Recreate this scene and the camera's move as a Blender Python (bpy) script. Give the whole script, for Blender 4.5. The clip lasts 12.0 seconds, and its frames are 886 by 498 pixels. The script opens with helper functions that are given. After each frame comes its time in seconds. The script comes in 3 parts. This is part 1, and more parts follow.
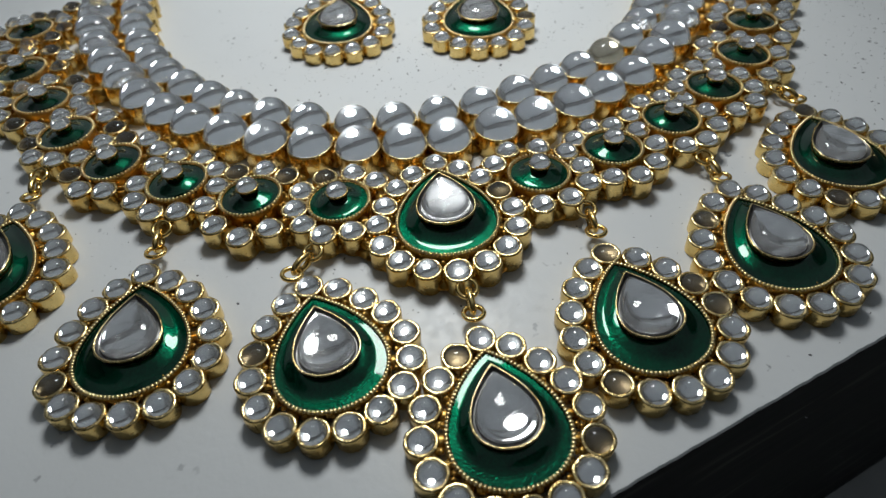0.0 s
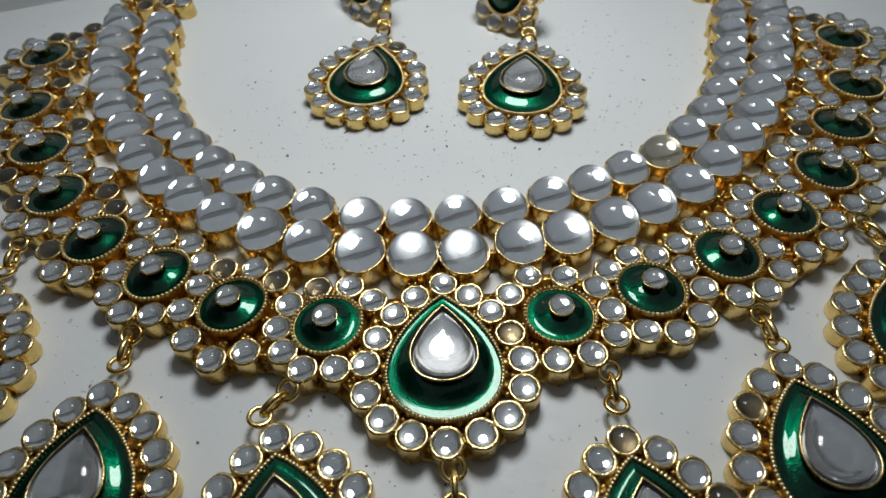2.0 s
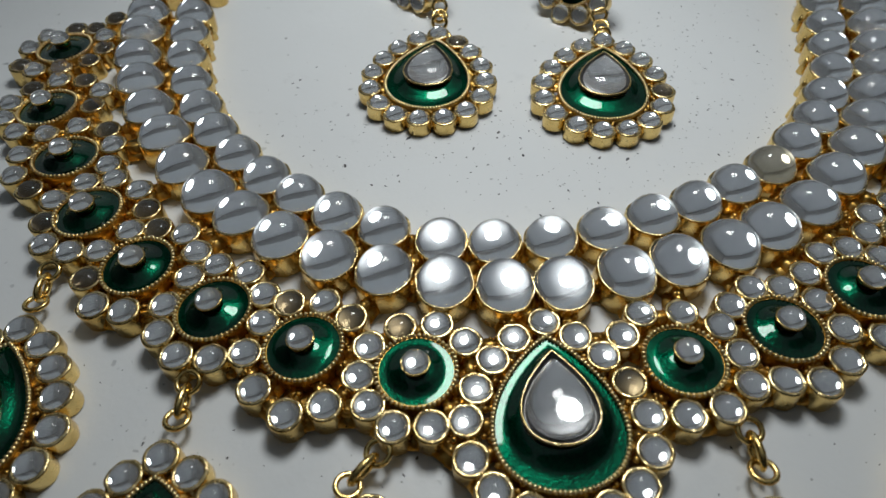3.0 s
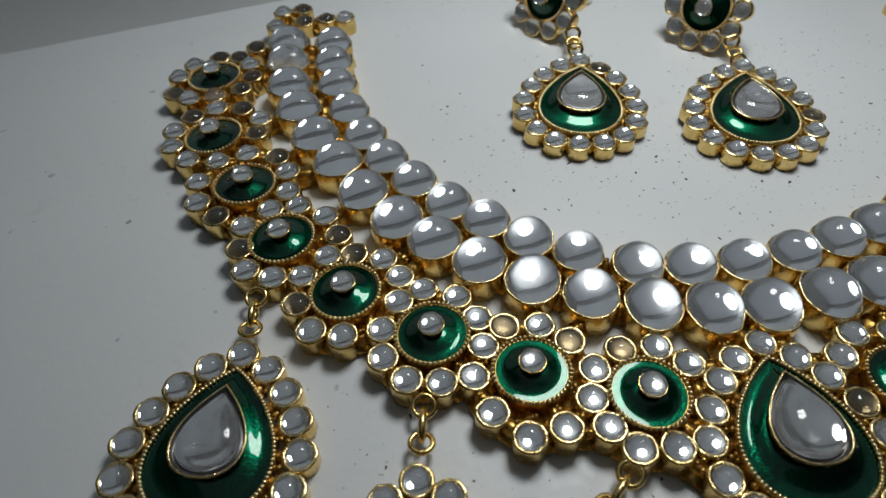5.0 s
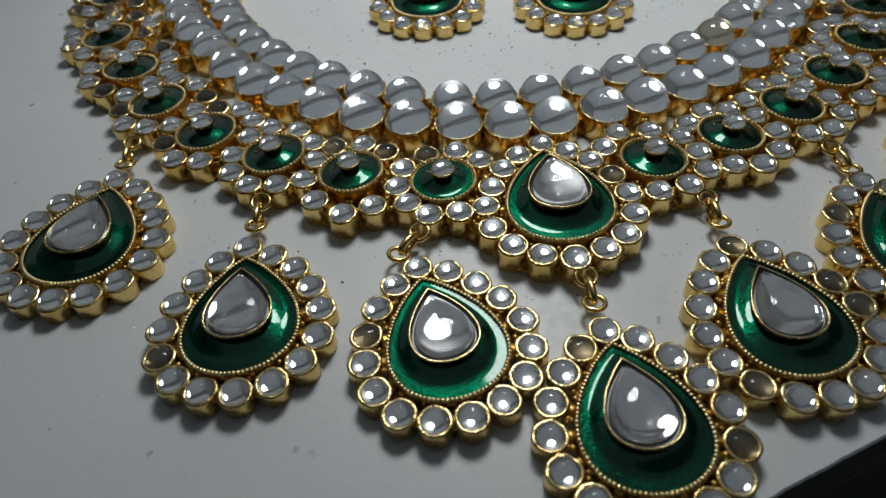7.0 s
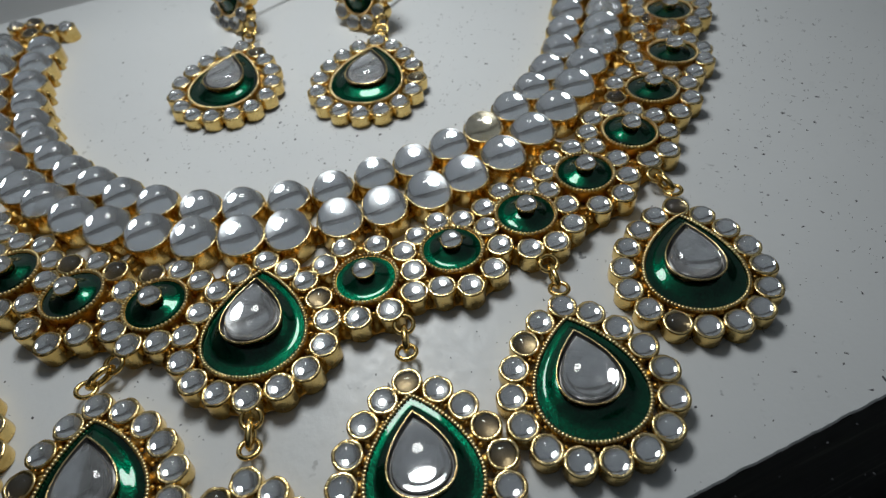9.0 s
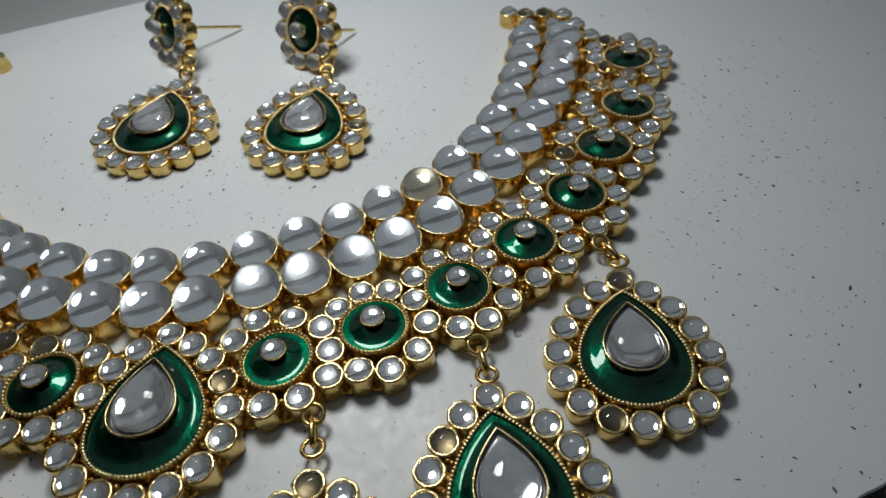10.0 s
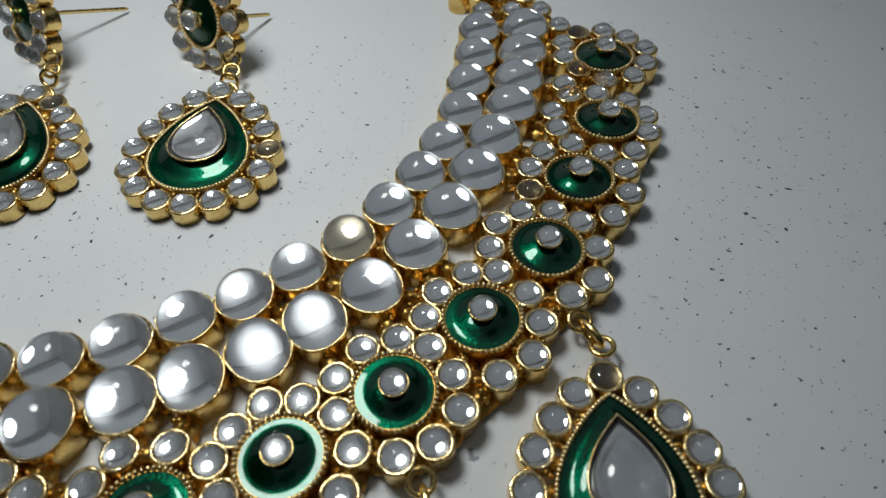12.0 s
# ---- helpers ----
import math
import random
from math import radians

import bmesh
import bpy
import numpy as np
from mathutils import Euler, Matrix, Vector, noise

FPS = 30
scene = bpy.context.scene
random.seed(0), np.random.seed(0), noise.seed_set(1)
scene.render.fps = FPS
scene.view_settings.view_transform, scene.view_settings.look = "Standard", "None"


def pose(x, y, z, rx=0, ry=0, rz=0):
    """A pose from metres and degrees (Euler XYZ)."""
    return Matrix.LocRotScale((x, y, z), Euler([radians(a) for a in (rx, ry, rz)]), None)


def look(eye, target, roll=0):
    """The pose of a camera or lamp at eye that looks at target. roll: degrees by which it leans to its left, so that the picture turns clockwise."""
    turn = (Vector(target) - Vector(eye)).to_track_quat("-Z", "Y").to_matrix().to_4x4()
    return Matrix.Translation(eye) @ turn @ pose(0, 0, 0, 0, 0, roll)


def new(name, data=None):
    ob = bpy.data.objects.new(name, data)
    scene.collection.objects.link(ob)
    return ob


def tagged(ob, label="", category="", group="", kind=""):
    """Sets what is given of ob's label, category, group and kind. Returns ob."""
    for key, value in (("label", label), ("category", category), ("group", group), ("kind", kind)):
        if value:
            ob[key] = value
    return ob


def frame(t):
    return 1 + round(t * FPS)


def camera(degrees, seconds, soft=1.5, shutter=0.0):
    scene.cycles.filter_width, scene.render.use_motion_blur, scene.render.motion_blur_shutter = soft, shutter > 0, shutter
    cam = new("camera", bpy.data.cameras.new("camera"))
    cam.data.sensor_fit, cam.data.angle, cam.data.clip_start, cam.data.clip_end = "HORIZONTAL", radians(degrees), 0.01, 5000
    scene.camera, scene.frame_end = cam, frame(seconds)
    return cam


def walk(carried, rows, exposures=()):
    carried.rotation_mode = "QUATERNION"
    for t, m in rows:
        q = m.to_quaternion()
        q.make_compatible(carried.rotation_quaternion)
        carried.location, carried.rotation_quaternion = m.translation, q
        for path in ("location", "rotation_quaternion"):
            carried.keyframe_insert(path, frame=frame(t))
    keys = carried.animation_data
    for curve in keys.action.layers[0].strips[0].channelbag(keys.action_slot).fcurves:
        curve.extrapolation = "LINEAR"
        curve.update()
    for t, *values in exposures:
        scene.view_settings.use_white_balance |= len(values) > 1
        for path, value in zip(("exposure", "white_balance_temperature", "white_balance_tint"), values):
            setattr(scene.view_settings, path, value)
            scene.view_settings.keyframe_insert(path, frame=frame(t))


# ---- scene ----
cam = camera(70.0, 12.0, soft=1.35)
cam.data.dof.use_dof, cam.data.dof.focus_distance, cam.data.dof.aperture_fstop = True, 0.096, 31.0
PATH = [
    (0, (0.01130, -0.08582, 0.07112), (0.00386, -0.01755, -0.00157), -3.52),
    (0.5, (0.01756, -0.08282, 0.07447), (0.00617, -0.01513, 0.00175), -2.92),
    (1, (0.02028, -0.08029, 0.07851), (0.00651, -0.01213, 0.00665), -2.51),
    (1.5, (0.02253, -0.07083, 0.07749), (0.00875, -0.00438, 0.00404), -1.11),
    (2, (0.01469, -0.05832, 0.07727), (0.00010, 0.00572, 0.00187), -2.35),
    (2.5, (0.00866, -0.05272, 0.07413), (-0.00498, 0.00980, -0.00271), -2.01),
    (3, (-0.00155, -0.04841, 0.07244), (-0.01476, 0.01393, -0.00463), -1.59),
    (4.8, (-0.02736, -0.05374, 0.07370), (-0.04053, 0.01229, -0.00023), -1.35),
    (5, (-0.03024, -0.05426, 0.07499), (-0.04314, 0.01031, -0.00027), -1.52),
    (5.5, (-0.02953, -0.06339, 0.07364), (-0.04176, 0.00170, -0.00130), -2.52),
    (6, (-0.02473, -0.07114, 0.07123), (-0.03608, -0.00511, -0.00300), -2.95),
    (6.5, (-0.01638, -0.07930, 0.06832), (-0.02708, -0.01249, -0.00532), -2.62),
    (7, (-0.00136, -0.08432, 0.06825), (-0.01270, -0.01808, -0.00580), -3.78),
    (7.2, (0.00529, -0.08437, 0.06913), (-0.00602, -0.01877, -0.00549), -4.10),
    (8.8, (0.04061, -0.06709, 0.07986), (0.02691, -0.00255, 0.00471), -6.65),
    (9, (0.04480, -0.06365, 0.07888), (0.03034, 0.00127, 0.00420), -6.80),
    (9.5, (0.04869, -0.05869, 0.07911), (0.03396, 0.00744, 0.00557), -5.91),
    (10, (0.05271, -0.04985, 0.07837), (0.03989, 0.01663, 0.00478), -4.60),
    (10.5, (0.05334, -0.04184, 0.07825), (0.04202, 0.02355, 0.00345), -4.09),
    (11, (0.05369, -0.03463, 0.07498), (0.04265, 0.02643, -0.00343), -5.11),
    (11.5, (0.05351, -0.02721, 0.07393), (0.04455, 0.03358, -0.00496), -3.69),
    (12, (0.05205, -0.02127, 0.07054), (0.04610, 0.04049, -0.00788), -1.62),
]
EXPOSURES = [(0.0, 0.26), (1.0, 0.23), (1.5, 0.17), (2.5, 0.03), (4.0, -0.11), (6.0, -0.13), (7.2, -0.10), (8.5, -0.01), (12.0, -0.03)]
walk(cam, [(t, look(eye, target, roll)) for t, eye, target, roll in PATH], EXPOSURES)

MM = 0.001
TAU = 2 * math.pi
FLOOR_Z = -118.0          # the floor lies this many millimetres under the white top

# ---- light ----
world = bpy.data.worlds.new("room_dark")
world.use_nodes = True
world.node_tree.nodes["Background"].inputs["Color"].default_value = (0.5, 0.52, 0.55, 1)
world.node_tree.nodes["Background"].inputs["Strength"].default_value = 0.02
scene.world = world

LAMP_EYE = (-0.010, 0.075, 0.155)
lamp_data = bpy.data.lights.new("desk_lamp_light", "AREA")
lamp_data.shape, lamp_data.size = "DISK", 0.062
lamp_data.energy, lamp_data.color = 0.180, (0.965, 1.0, 0.99)
lamp = new("desk_lamp_light", lamp_data)
lamp.matrix_world = look(LAMP_EYE, (-0.010, 0.045, 0.0))
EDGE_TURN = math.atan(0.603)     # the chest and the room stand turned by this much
# Unseen ceiling panel, added for soft fill and the grey mirrored in stones.
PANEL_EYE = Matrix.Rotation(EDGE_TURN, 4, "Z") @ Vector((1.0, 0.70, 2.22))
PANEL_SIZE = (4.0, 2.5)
panel_data = bpy.data.lights.new("fill_panel_light", "AREA")
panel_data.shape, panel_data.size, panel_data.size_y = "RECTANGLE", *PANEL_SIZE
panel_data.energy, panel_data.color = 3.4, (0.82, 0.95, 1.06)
panel_lamp = new("fill_panel_light", panel_data)
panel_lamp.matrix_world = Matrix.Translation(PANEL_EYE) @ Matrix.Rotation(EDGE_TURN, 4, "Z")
DUSK_GLOW = 0.22                 # the dull evening sky outside the window


# ---- materials ----
def material(name):
    m = bpy.data.materials.new(name)
    m.use_nodes = True
    return m, m.node_tree, m.node_tree.nodes["Principled BSDF"]


def noise_node(tree, scale, detail=4.0, rough=0.55):
    co = tree.nodes.new("ShaderNodeTexCoord")
    n = tree.nodes.new("ShaderNodeTexNoise")
    n.inputs["Scale"].default_value, n.inputs["Detail"].default_value = scale, detail
    n.inputs["Roughness"].default_value = rough
    tree.links.new(co.outputs["Object"], n.inputs["Vector"])
    n.noise_dimensions = "4D"
    piece = tree.nodes.new("ShaderNodeObjectInfo")
    shift = tree.nodes.new("ShaderNodeMath")
    shift.operation, shift.inputs[1].default_value = "MULTIPLY", 40.0
    tree.links.new(piece.outputs["Random"], shift.inputs[0])
    tree.links.new(shift.outputs[0], n.inputs["W"])
    return n


def ramp(tree, source, stops):
    r = tree.nodes.new("ShaderNodeValToRGB")
    while len(r.color_ramp.elements) < len(stops):
        r.color_ramp.elements.new(0.5)
    for e, (at, c) in zip(r.color_ramp.elements, stops):
        e.position, e.color = at, (*c, 1) if len(c) == 3 else c
    tree.links.new(source, r.inputs["Fac"])
    return r


def grey(v):
    return (v, v, v)


def bumped(tree, shader, source, strength, distance):
    b = tree.nodes.new("ShaderNodeBump")
    b.inputs["Strength"].default_value, b.inputs["Distance"].default_value = strength, distance
    tree.links.new(source, b.inputs["Height"])
    tree.links.new(b.outputs["Normal"], shader.inputs["Normal"])


def gold_material(name, light, dark, rough_low, rough_high, relief):
    m, tree, s = material(name)
    s.inputs["Metallic"].default_value = 1.0
    n = noise_node(tree, 260.0, 3.0)
    c = ramp(tree, n.outputs["Fac"], [(0.3, dark), (0.62, light)])
    tree.links.new(c.outputs["Color"], s.inputs["Base Color"])
    fine = noise_node(tree, 1400.0, 4.0)
    r = ramp(tree, fine.outputs["Fac"], [(0.3, grey(rough_low)), (0.7, grey(rough_high))])
    tree.links.new(r.outputs["Color"], s.inputs["Roughness"])
    bumped(tree, s, fine.outputs["Fac"], relief, 0.00012)
    return m


GOLD = gold_material("gold_plating", (0.88, 0.65, 0.26), (0.62, 0.41, 0.13), 0.13, 0.33, 0.4)
GOLD_BRIGHT = gold_material("gold_beading", (0.94, 0.77, 0.43), (0.76, 0.56, 0.26), 0.24, 0.44, 0.4)
GOLD_ROUGH = gold_material("gold_casting", (0.76, 0.48, 0.13), (0.34, 0.185, 0.042), 0.24, 0.5, 1.0)
GOLD_RIM = gold_material("gold_edge", (0.95, 0.76, 0.40), (0.60, 0.41, 0.15), 0.15, 0.34, 0.8)


def foil_material(name, light, dark, rough, metal=0.88, relief=0.2):
    m, tree, s = material(name)
    s.inputs["Metallic"].default_value = metal
    s.inputs["Roughness"].default_value = rough
    n = noise_node(tree, 420.0, 3.0)
    c = ramp(tree, n.outputs["Fac"], [(0.3, dark), (0.7, light)])
    tree.links.new(c.outputs["Color"], s.inputs["Base Color"])
    bumped(tree, s, n.outputs["Fac"], relief, 0.0002)
    return m


FOIL = foil_material("silver_foil", (0.80, 0.81, 0.82), (0.64, 0.645, 0.655), 0.065, relief=0.12)
FOIL_BOWL = foil_material("silver_foil_bowl", (0.88, 0.90, 0.92), (0.78, 0.795, 0.815), 0.09, 0.92, 0.12)
FOIL_SOFT = foil_material("soft_silver_foil", (0.74, 0.74, 0.75), (0.56, 0.555, 0.555), 0.075, relief=0.07)
# Inner cup walls: the shade of the gap is put into this dark metal.
GAP_SHADE = foil_material("cup_gap_shade", (0.17, 0.165, 0.16), (0.08, 0.075, 0.07), 0.3)
FOIL_PALE = foil_material("yellowed_foil", (0.62, 0.57, 0.44), (0.52, 0.46, 0.33), 0.12)
FOIL_BARE = foil_material("tarnished_foil", (0.115, 0.088, 0.048), (0.04, 0.029, 0.016), 0.3)


def glass_material(name, tint, rough, clear):
    m, tree, s = material(name)
    s.inputs["Base Color"].default_value = (*tint, 1)
    s.inputs["Transmission Weight"].default_value = clear
    s.inputs["IOR"].default_value = 1.5
    n = noise_node(tree, 900.0, 4.0)
    r = ramp(tree, n.outputs["Fac"], [(0.45, grey(rough)), (0.8, grey(rough + 0.06))])
    tree.links.new(r.outputs["Color"], s.inputs["Roughness"])
    return m


GLASS = glass_material("clear_glass", (0.88, 0.90, 0.92), 0.0, 0.95)
GLASS_CLEAR = glass_material("bare_glass", (0.97, 0.97, 0.95), 0.0, 0.97)
GLASS_PEARL = glass_material("milky_glass", (0.86, 0.88, 0.91), 0.003, 0.95)


def enamel_material():
    m, tree, s = material("green_enamel")
    flake = noise_node(tree, 3400.0, 1.0)
    broad = noise_node(tree, 170.0, 3.0)
    mixed = tree.nodes.new("ShaderNodeMath")
    mixed.operation = "ADD"
    half = tree.nodes.new("ShaderNodeMath")
    half.operation, half.inputs[1].default_value = "MULTIPLY", 0.6
    tree.links.new(flake.outputs["Fac"], half.inputs[0])
    tree.links.new(half.outputs[0], mixed.inputs[0])
    tree.links.new(broad.outputs["Fac"], mixed.inputs[1])
    c = ramp(tree, mixed.outputs[0], [(0.5, (0.0, 0.008, 0.004)), (1.0, (0.0, 0.076, 0.035))])
    tree.links.new(c.outputs["Color"], s.inputs["Base Color"])
    s.inputs["Metallic"].default_value = 0.93
    s.inputs["Specular IOR Level"].default_value = 0.0
    s.inputs["Roughness"].default_value = 0.27
    s.inputs["Coat Weight"].default_value = 1.0
    s.inputs["Coat Roughness"].default_value = 0.03
    s.inputs["Coat IOR"].default_value = 1.42
    bumped(tree, s, flake.outputs["Fac"], 0.8, 0.00008)
    return m


ENAMEL = enamel_material()


def table_material():
    m, tree, s = material("white_laminate")
    broad = noise_node(tree, 14.0, 5.0)
    c = ramp(tree, broad.outputs["Fac"], [(0.25, (0.67, 0.685, 0.70)), (0.75, (0.755, 0.775, 0.79))])
    spots = noise_node(tree, 520.0, 2.0, 0.5)
    patch = noise_node(tree, 55.0, 3.0)
    dark = ramp(tree, spots.outputs["Fac"], [(0.69, grey(0.0)), (0.74, grey(1.0))])
    where = ramp(tree, patch.outputs["Fac"], [(0.42, grey(0.0)), (0.62, grey(0.8))])
    amount = tree.nodes.new("ShaderNodeMath")
    amount.operation = "MULTIPLY"
    tree.links.new(dark.outputs["Color"], amount.inputs[0])
    tree.links.new(where.outputs["Color"], amount.inputs[1])
    mix = tree.nodes.new("ShaderNodeMix")
    mix.data_type = "RGBA"
    tree.links.new(amount.outputs[0], mix.inputs["Factor"])
    tree.links.new(c.outputs["Color"], mix.inputs["A"])
    mix.inputs["B"].default_value = (0.16, 0.17, 0.19, 1)
    smear = noise_node(tree, 190.0, 6.0, 0.7)
    rub = ramp(tree, smear.outputs["Fac"], [(0.60, grey(0.0)), (0.74, grey(0.55))])
    smudge = tree.nodes.new("ShaderNodeMix")
    smudge.data_type = "RGBA"
    smudged = tree.nodes.new("ShaderNodeMath")
    smudged.operation = "MULTIPLY"
    tree.links.new(rub.outputs["Color"], smudged.inputs[0])
    tree.links.new(where.outputs["Color"], smudged.inputs[1])
    tree.links.new(smudged.outputs[0], smudge.inputs["Factor"])
    tree.links.new(mix.outputs["Result"], smudge.inputs["A"])
    smudge.inputs["B"].default_value = (0.42, 0.43, 0.44, 1)
    tree.links.new(smudge.outputs["Result"], s.inputs["Base Color"])
    fine = noise_node(tree, 700.0, 5.0)
    r = ramp(tree, fine.outputs["Fac"], [(0.3, grey(0.34)), (0.7, grey(0.5))])
    tree.links.new(r.outputs["Color"], s.inputs["Roughness"])
    bumped(tree, s, fine.outputs["Fac"], 0.25, 0.0002)
    return m


TABLE = table_material()


def plain_material(name, light, dark, scale, rough, relief=0.2):
    m, tree, s = material(name)
    n = noise_node(tree, scale, 6.0)
    c = ramp(tree, n.outputs["Fac"], [(0.3, dark), (0.7, light)])
    tree.links.new(c.outputs["Color"], s.inputs["Base Color"])
    s.inputs["Roughness"].default_value = rough
    bumped(tree, s, n.outputs["Fac"], relief, 0.001)
    return m


def wood_material():
    m, tree, s = material("dark_stained_wood")
    co = tree.nodes.new("ShaderNodeTexCoord")
    stretch = tree.nodes.new("ShaderNodeMapping")
    stretch.inputs["Scale"].default_value = (30.0, 400.0, 260.0)
    n = tree.nodes.new("ShaderNodeTexNoise")
    n.inputs["Scale"].default_value, n.inputs["Detail"].default_value = 1.0, 5.0
    tree.links.new(co.outputs["Object"], stretch.inputs["Vector"])
    tree.links.new(stretch.outputs["Vector"], n.inputs["Vector"])
    c = ramp(tree, n.outputs["Fac"], [(0.35, (0.004, 0.003, 0.003)), (0.60, (0.012, 0.009, 0.008)), (0.70, (0.075, 0.075, 0.066))])
    tree.links.new(c.outputs["Color"], s.inputs["Base Color"])
    s.inputs["Roughness"].default_value = 0.55
    s.inputs["Specular IOR Level"].default_value = 0.2
    bumped(tree, s, n.outputs["Fac"], 0.3, 0.0005)
    return m


WOOD_DARK = wood_material()
FLOOR = plain_material("pale_floor", (0.80, 0.80, 0.79), (0.70, 0.70, 0.70), 9.0, 0.45)
WALL = plain_material("room_plaster", (0.24, 0.24, 0.235), (0.20, 0.20, 0.195), 6.0, 0.8)
DUSK, dusk_tree, dusk_shader = material("evening_sky")
dusk_shader.inputs["Base Color"].default_value = (0, 0, 0, 1)
dusk_shader.inputs["Emission Color"].default_value = (0.84, 0.95, 1.0, 1)
dusk_shader.inputs["Emission Strength"].default_value = DUSK_GLOW
CEILING = plain_material("ceiling_plaster", (0.74, 0.74, 0.74), (0.68, 0.68, 0.68), 5.0, 0.9)
SPECK = plain_material("dark_dust", (0.14, 0.14, 0.15), (0.04, 0.04, 0.05), 300.0, 0.8)
LAMP_WHITE = plain_material("lamp_housing", (0.8, 0.8, 0.8), (0.76, 0.76, 0.76), 20.0, 0.4)


# ---- mesh helpers (millimetres) ----
def mesh_of(bm, name, materials, smooth=True):
    bmesh.ops.transform(bm, matrix=Matrix.Scale(MM, 4), verts=bm.verts)
    me = bpy.data.meshes.new(name)
    bm.to_mesh(me)
    bm.free()
    for m in materials:
        me.materials.append(m)
    for p in me.polygons:
        p.use_smooth = smooth
    return me


def at(x, y, z=0.0, turn=0.0):
    return Matrix.Translation((x * MM, y * MM, z * MM)) @ Matrix.Rotation(turn, 4, "Z")


def part(name, me, parent, m=None, label=""):
    ob = new(name, me)
    ob.parent = parent
    if m is not None:
        ob.matrix_basis = m
    if label:
        ob["label"] = label
    return ob


def lit(ob):
    """Clear glass: it lets the light through to the foil behind it."""
    ob.visible_shadow = False
    return ob


def lathe(bm, profile, segments, sx=1.0, sy=1.0, closed_tip=False):
    """Turn a profile of (radius, height, material) round z. The material is that of the band up to the next row."""
    rings = []
    for r, z, _ in profile:
        if r < 1e-6:
            rings.append([bm.verts.new((0, 0, z))])
        else:
            rings.append([bm.verts.new((sx * r * math.cos(TAU * i / segments), sy * r * math.sin(TAU * i / segments), z)) for i in range(segments)])
    for (a, b), (_, _, mat) in zip(zip(rings, rings[1:]), profile):
        for i in range(segments):
            j = (i + 1) % segments
            if len(a) == 1 and len(b) == 1:
                continue
            if len(b) == 1:
                f = bm.faces.new((a[i], a[j], b[0]))
            elif len(a) == 1:
                f = bm.faces.new((a[0], b[j], b[i]))
            else:
                f = bm.faces.new((a[i], a[j], b[j], b[i]))
            f.material_index = mat
    return rings


def dome_profile(radius, base, height, steps, power=2.0):
    rows = []
    for i in range(steps + 1):
        a = math.pi / 2 * i / steps
        rows.append((radius * math.cos(a) ** (2 / power), base + height * math.sin(a) ** (2 / power), 0))
    rows[-1] = (0.0, base + height, 0)
    return rows


def bezel_mesh(name, radius, rim, wall, depth, foil, segments, sx=1.0, sy=1.0, bowl=0.0, seed=1):
    """A round gold cup, open at the top, its edge pressed over unevenly, lined with foil that is flat or sunk like a bowl."""
    rng = random.Random(seed)
    bm = bmesh.new()
    inner = radius - wall
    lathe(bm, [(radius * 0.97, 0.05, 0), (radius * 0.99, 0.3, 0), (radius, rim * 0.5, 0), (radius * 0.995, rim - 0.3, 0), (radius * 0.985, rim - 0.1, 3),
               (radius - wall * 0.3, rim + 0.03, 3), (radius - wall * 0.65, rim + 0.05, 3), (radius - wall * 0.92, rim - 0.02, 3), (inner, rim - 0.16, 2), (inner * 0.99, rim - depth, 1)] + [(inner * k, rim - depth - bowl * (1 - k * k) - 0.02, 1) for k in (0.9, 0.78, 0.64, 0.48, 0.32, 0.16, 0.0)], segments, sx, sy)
    wave = [(rng.uniform(0.006, 0.016), k, rng.uniform(0, TAU)) for k in (2, 3, 4, 6, 9)]
    for v in bm.verts:
        rho = math.hypot(v.co.x, v.co.y)
        if rho > inner * 0.98:
            a = math.atan2(v.co.y, v.co.x)
            k = sum(h * math.sin(f * a + o) for h, f, o in wave)
            v.co.x *= 1 + k * 0.8
            v.co.y *= 1 + k * 0.8
            if v.co.z > rim - 0.2:
                v.co.z += 2.2 * k
    return mesh_of(bm, name, [GOLD, foil, GAP_SHADE, GOLD_RIM])


def stone_mesh(name, radius, base, height, glass, segments, steps, sx=1.0, sy=1.0, power=2.0):
    bm = bmesh.new()
    lathe(bm, [(radius * 0.96, base - 0.3, 0)] + dome_profile(radius, base, height, steps, power), segments, sx, sy)
    return mesh_of(bm, name, [glass])


def tear(t, width, tip, bottom, power):
    """A point on a teardrop outline with its tip on +y; t goes once round from the tip."""
    mid, half = (tip + bottom) / 2, (tip - bottom) / 2
    peak = max(math.sin(a * 0.02) * math.sin(a * 0.01) ** power for a in range(1, 157))
    return (width / peak * math.sin(t) * abs(math.sin(t / 2)) ** power, mid + half * math.cos(t))


def tear_points(count, width, tip, bottom, power, fine=720):
    """count points spaced evenly along the outline, from the tip."""
    pts = [Vector(tear(TAU * i / fine, width, tip, bottom, power)) for i in range(fine + 1)]
    run = [0.0]
    for a, b in zip(pts, pts[1:]):
        run.append(run[-1] + (b - a).length)
    out, k = [], 0
    for i in range(count):
        want = run[-1] * i / count
        while run[k + 1] < want:
            k += 1
        f = (want - run[k]) / (run[k + 1] - run[k])
        out.append(pts[k].lerp(pts[k + 1], f))
    return out


def strips(bm, loops, mats, cap_last=False):
    """Skin a list of closed loops of points; all loops have the same count."""
    rings = [[bm.verts.new(p) for p in loop] for loop in loops]
    n = len(rings[0])
    for (a, b), mat in zip(zip(rings, rings[1:]), mats):
        for i in range(n):
            j = (i + 1) % n
            f = bm.faces.new((a[i], b[i], b[j], a[j]))
            f.material_index = mat
    if cap_last:
        f = bm.faces.new(rings[-1][::-1])
        f.material_index = mats[-1]
    return rings


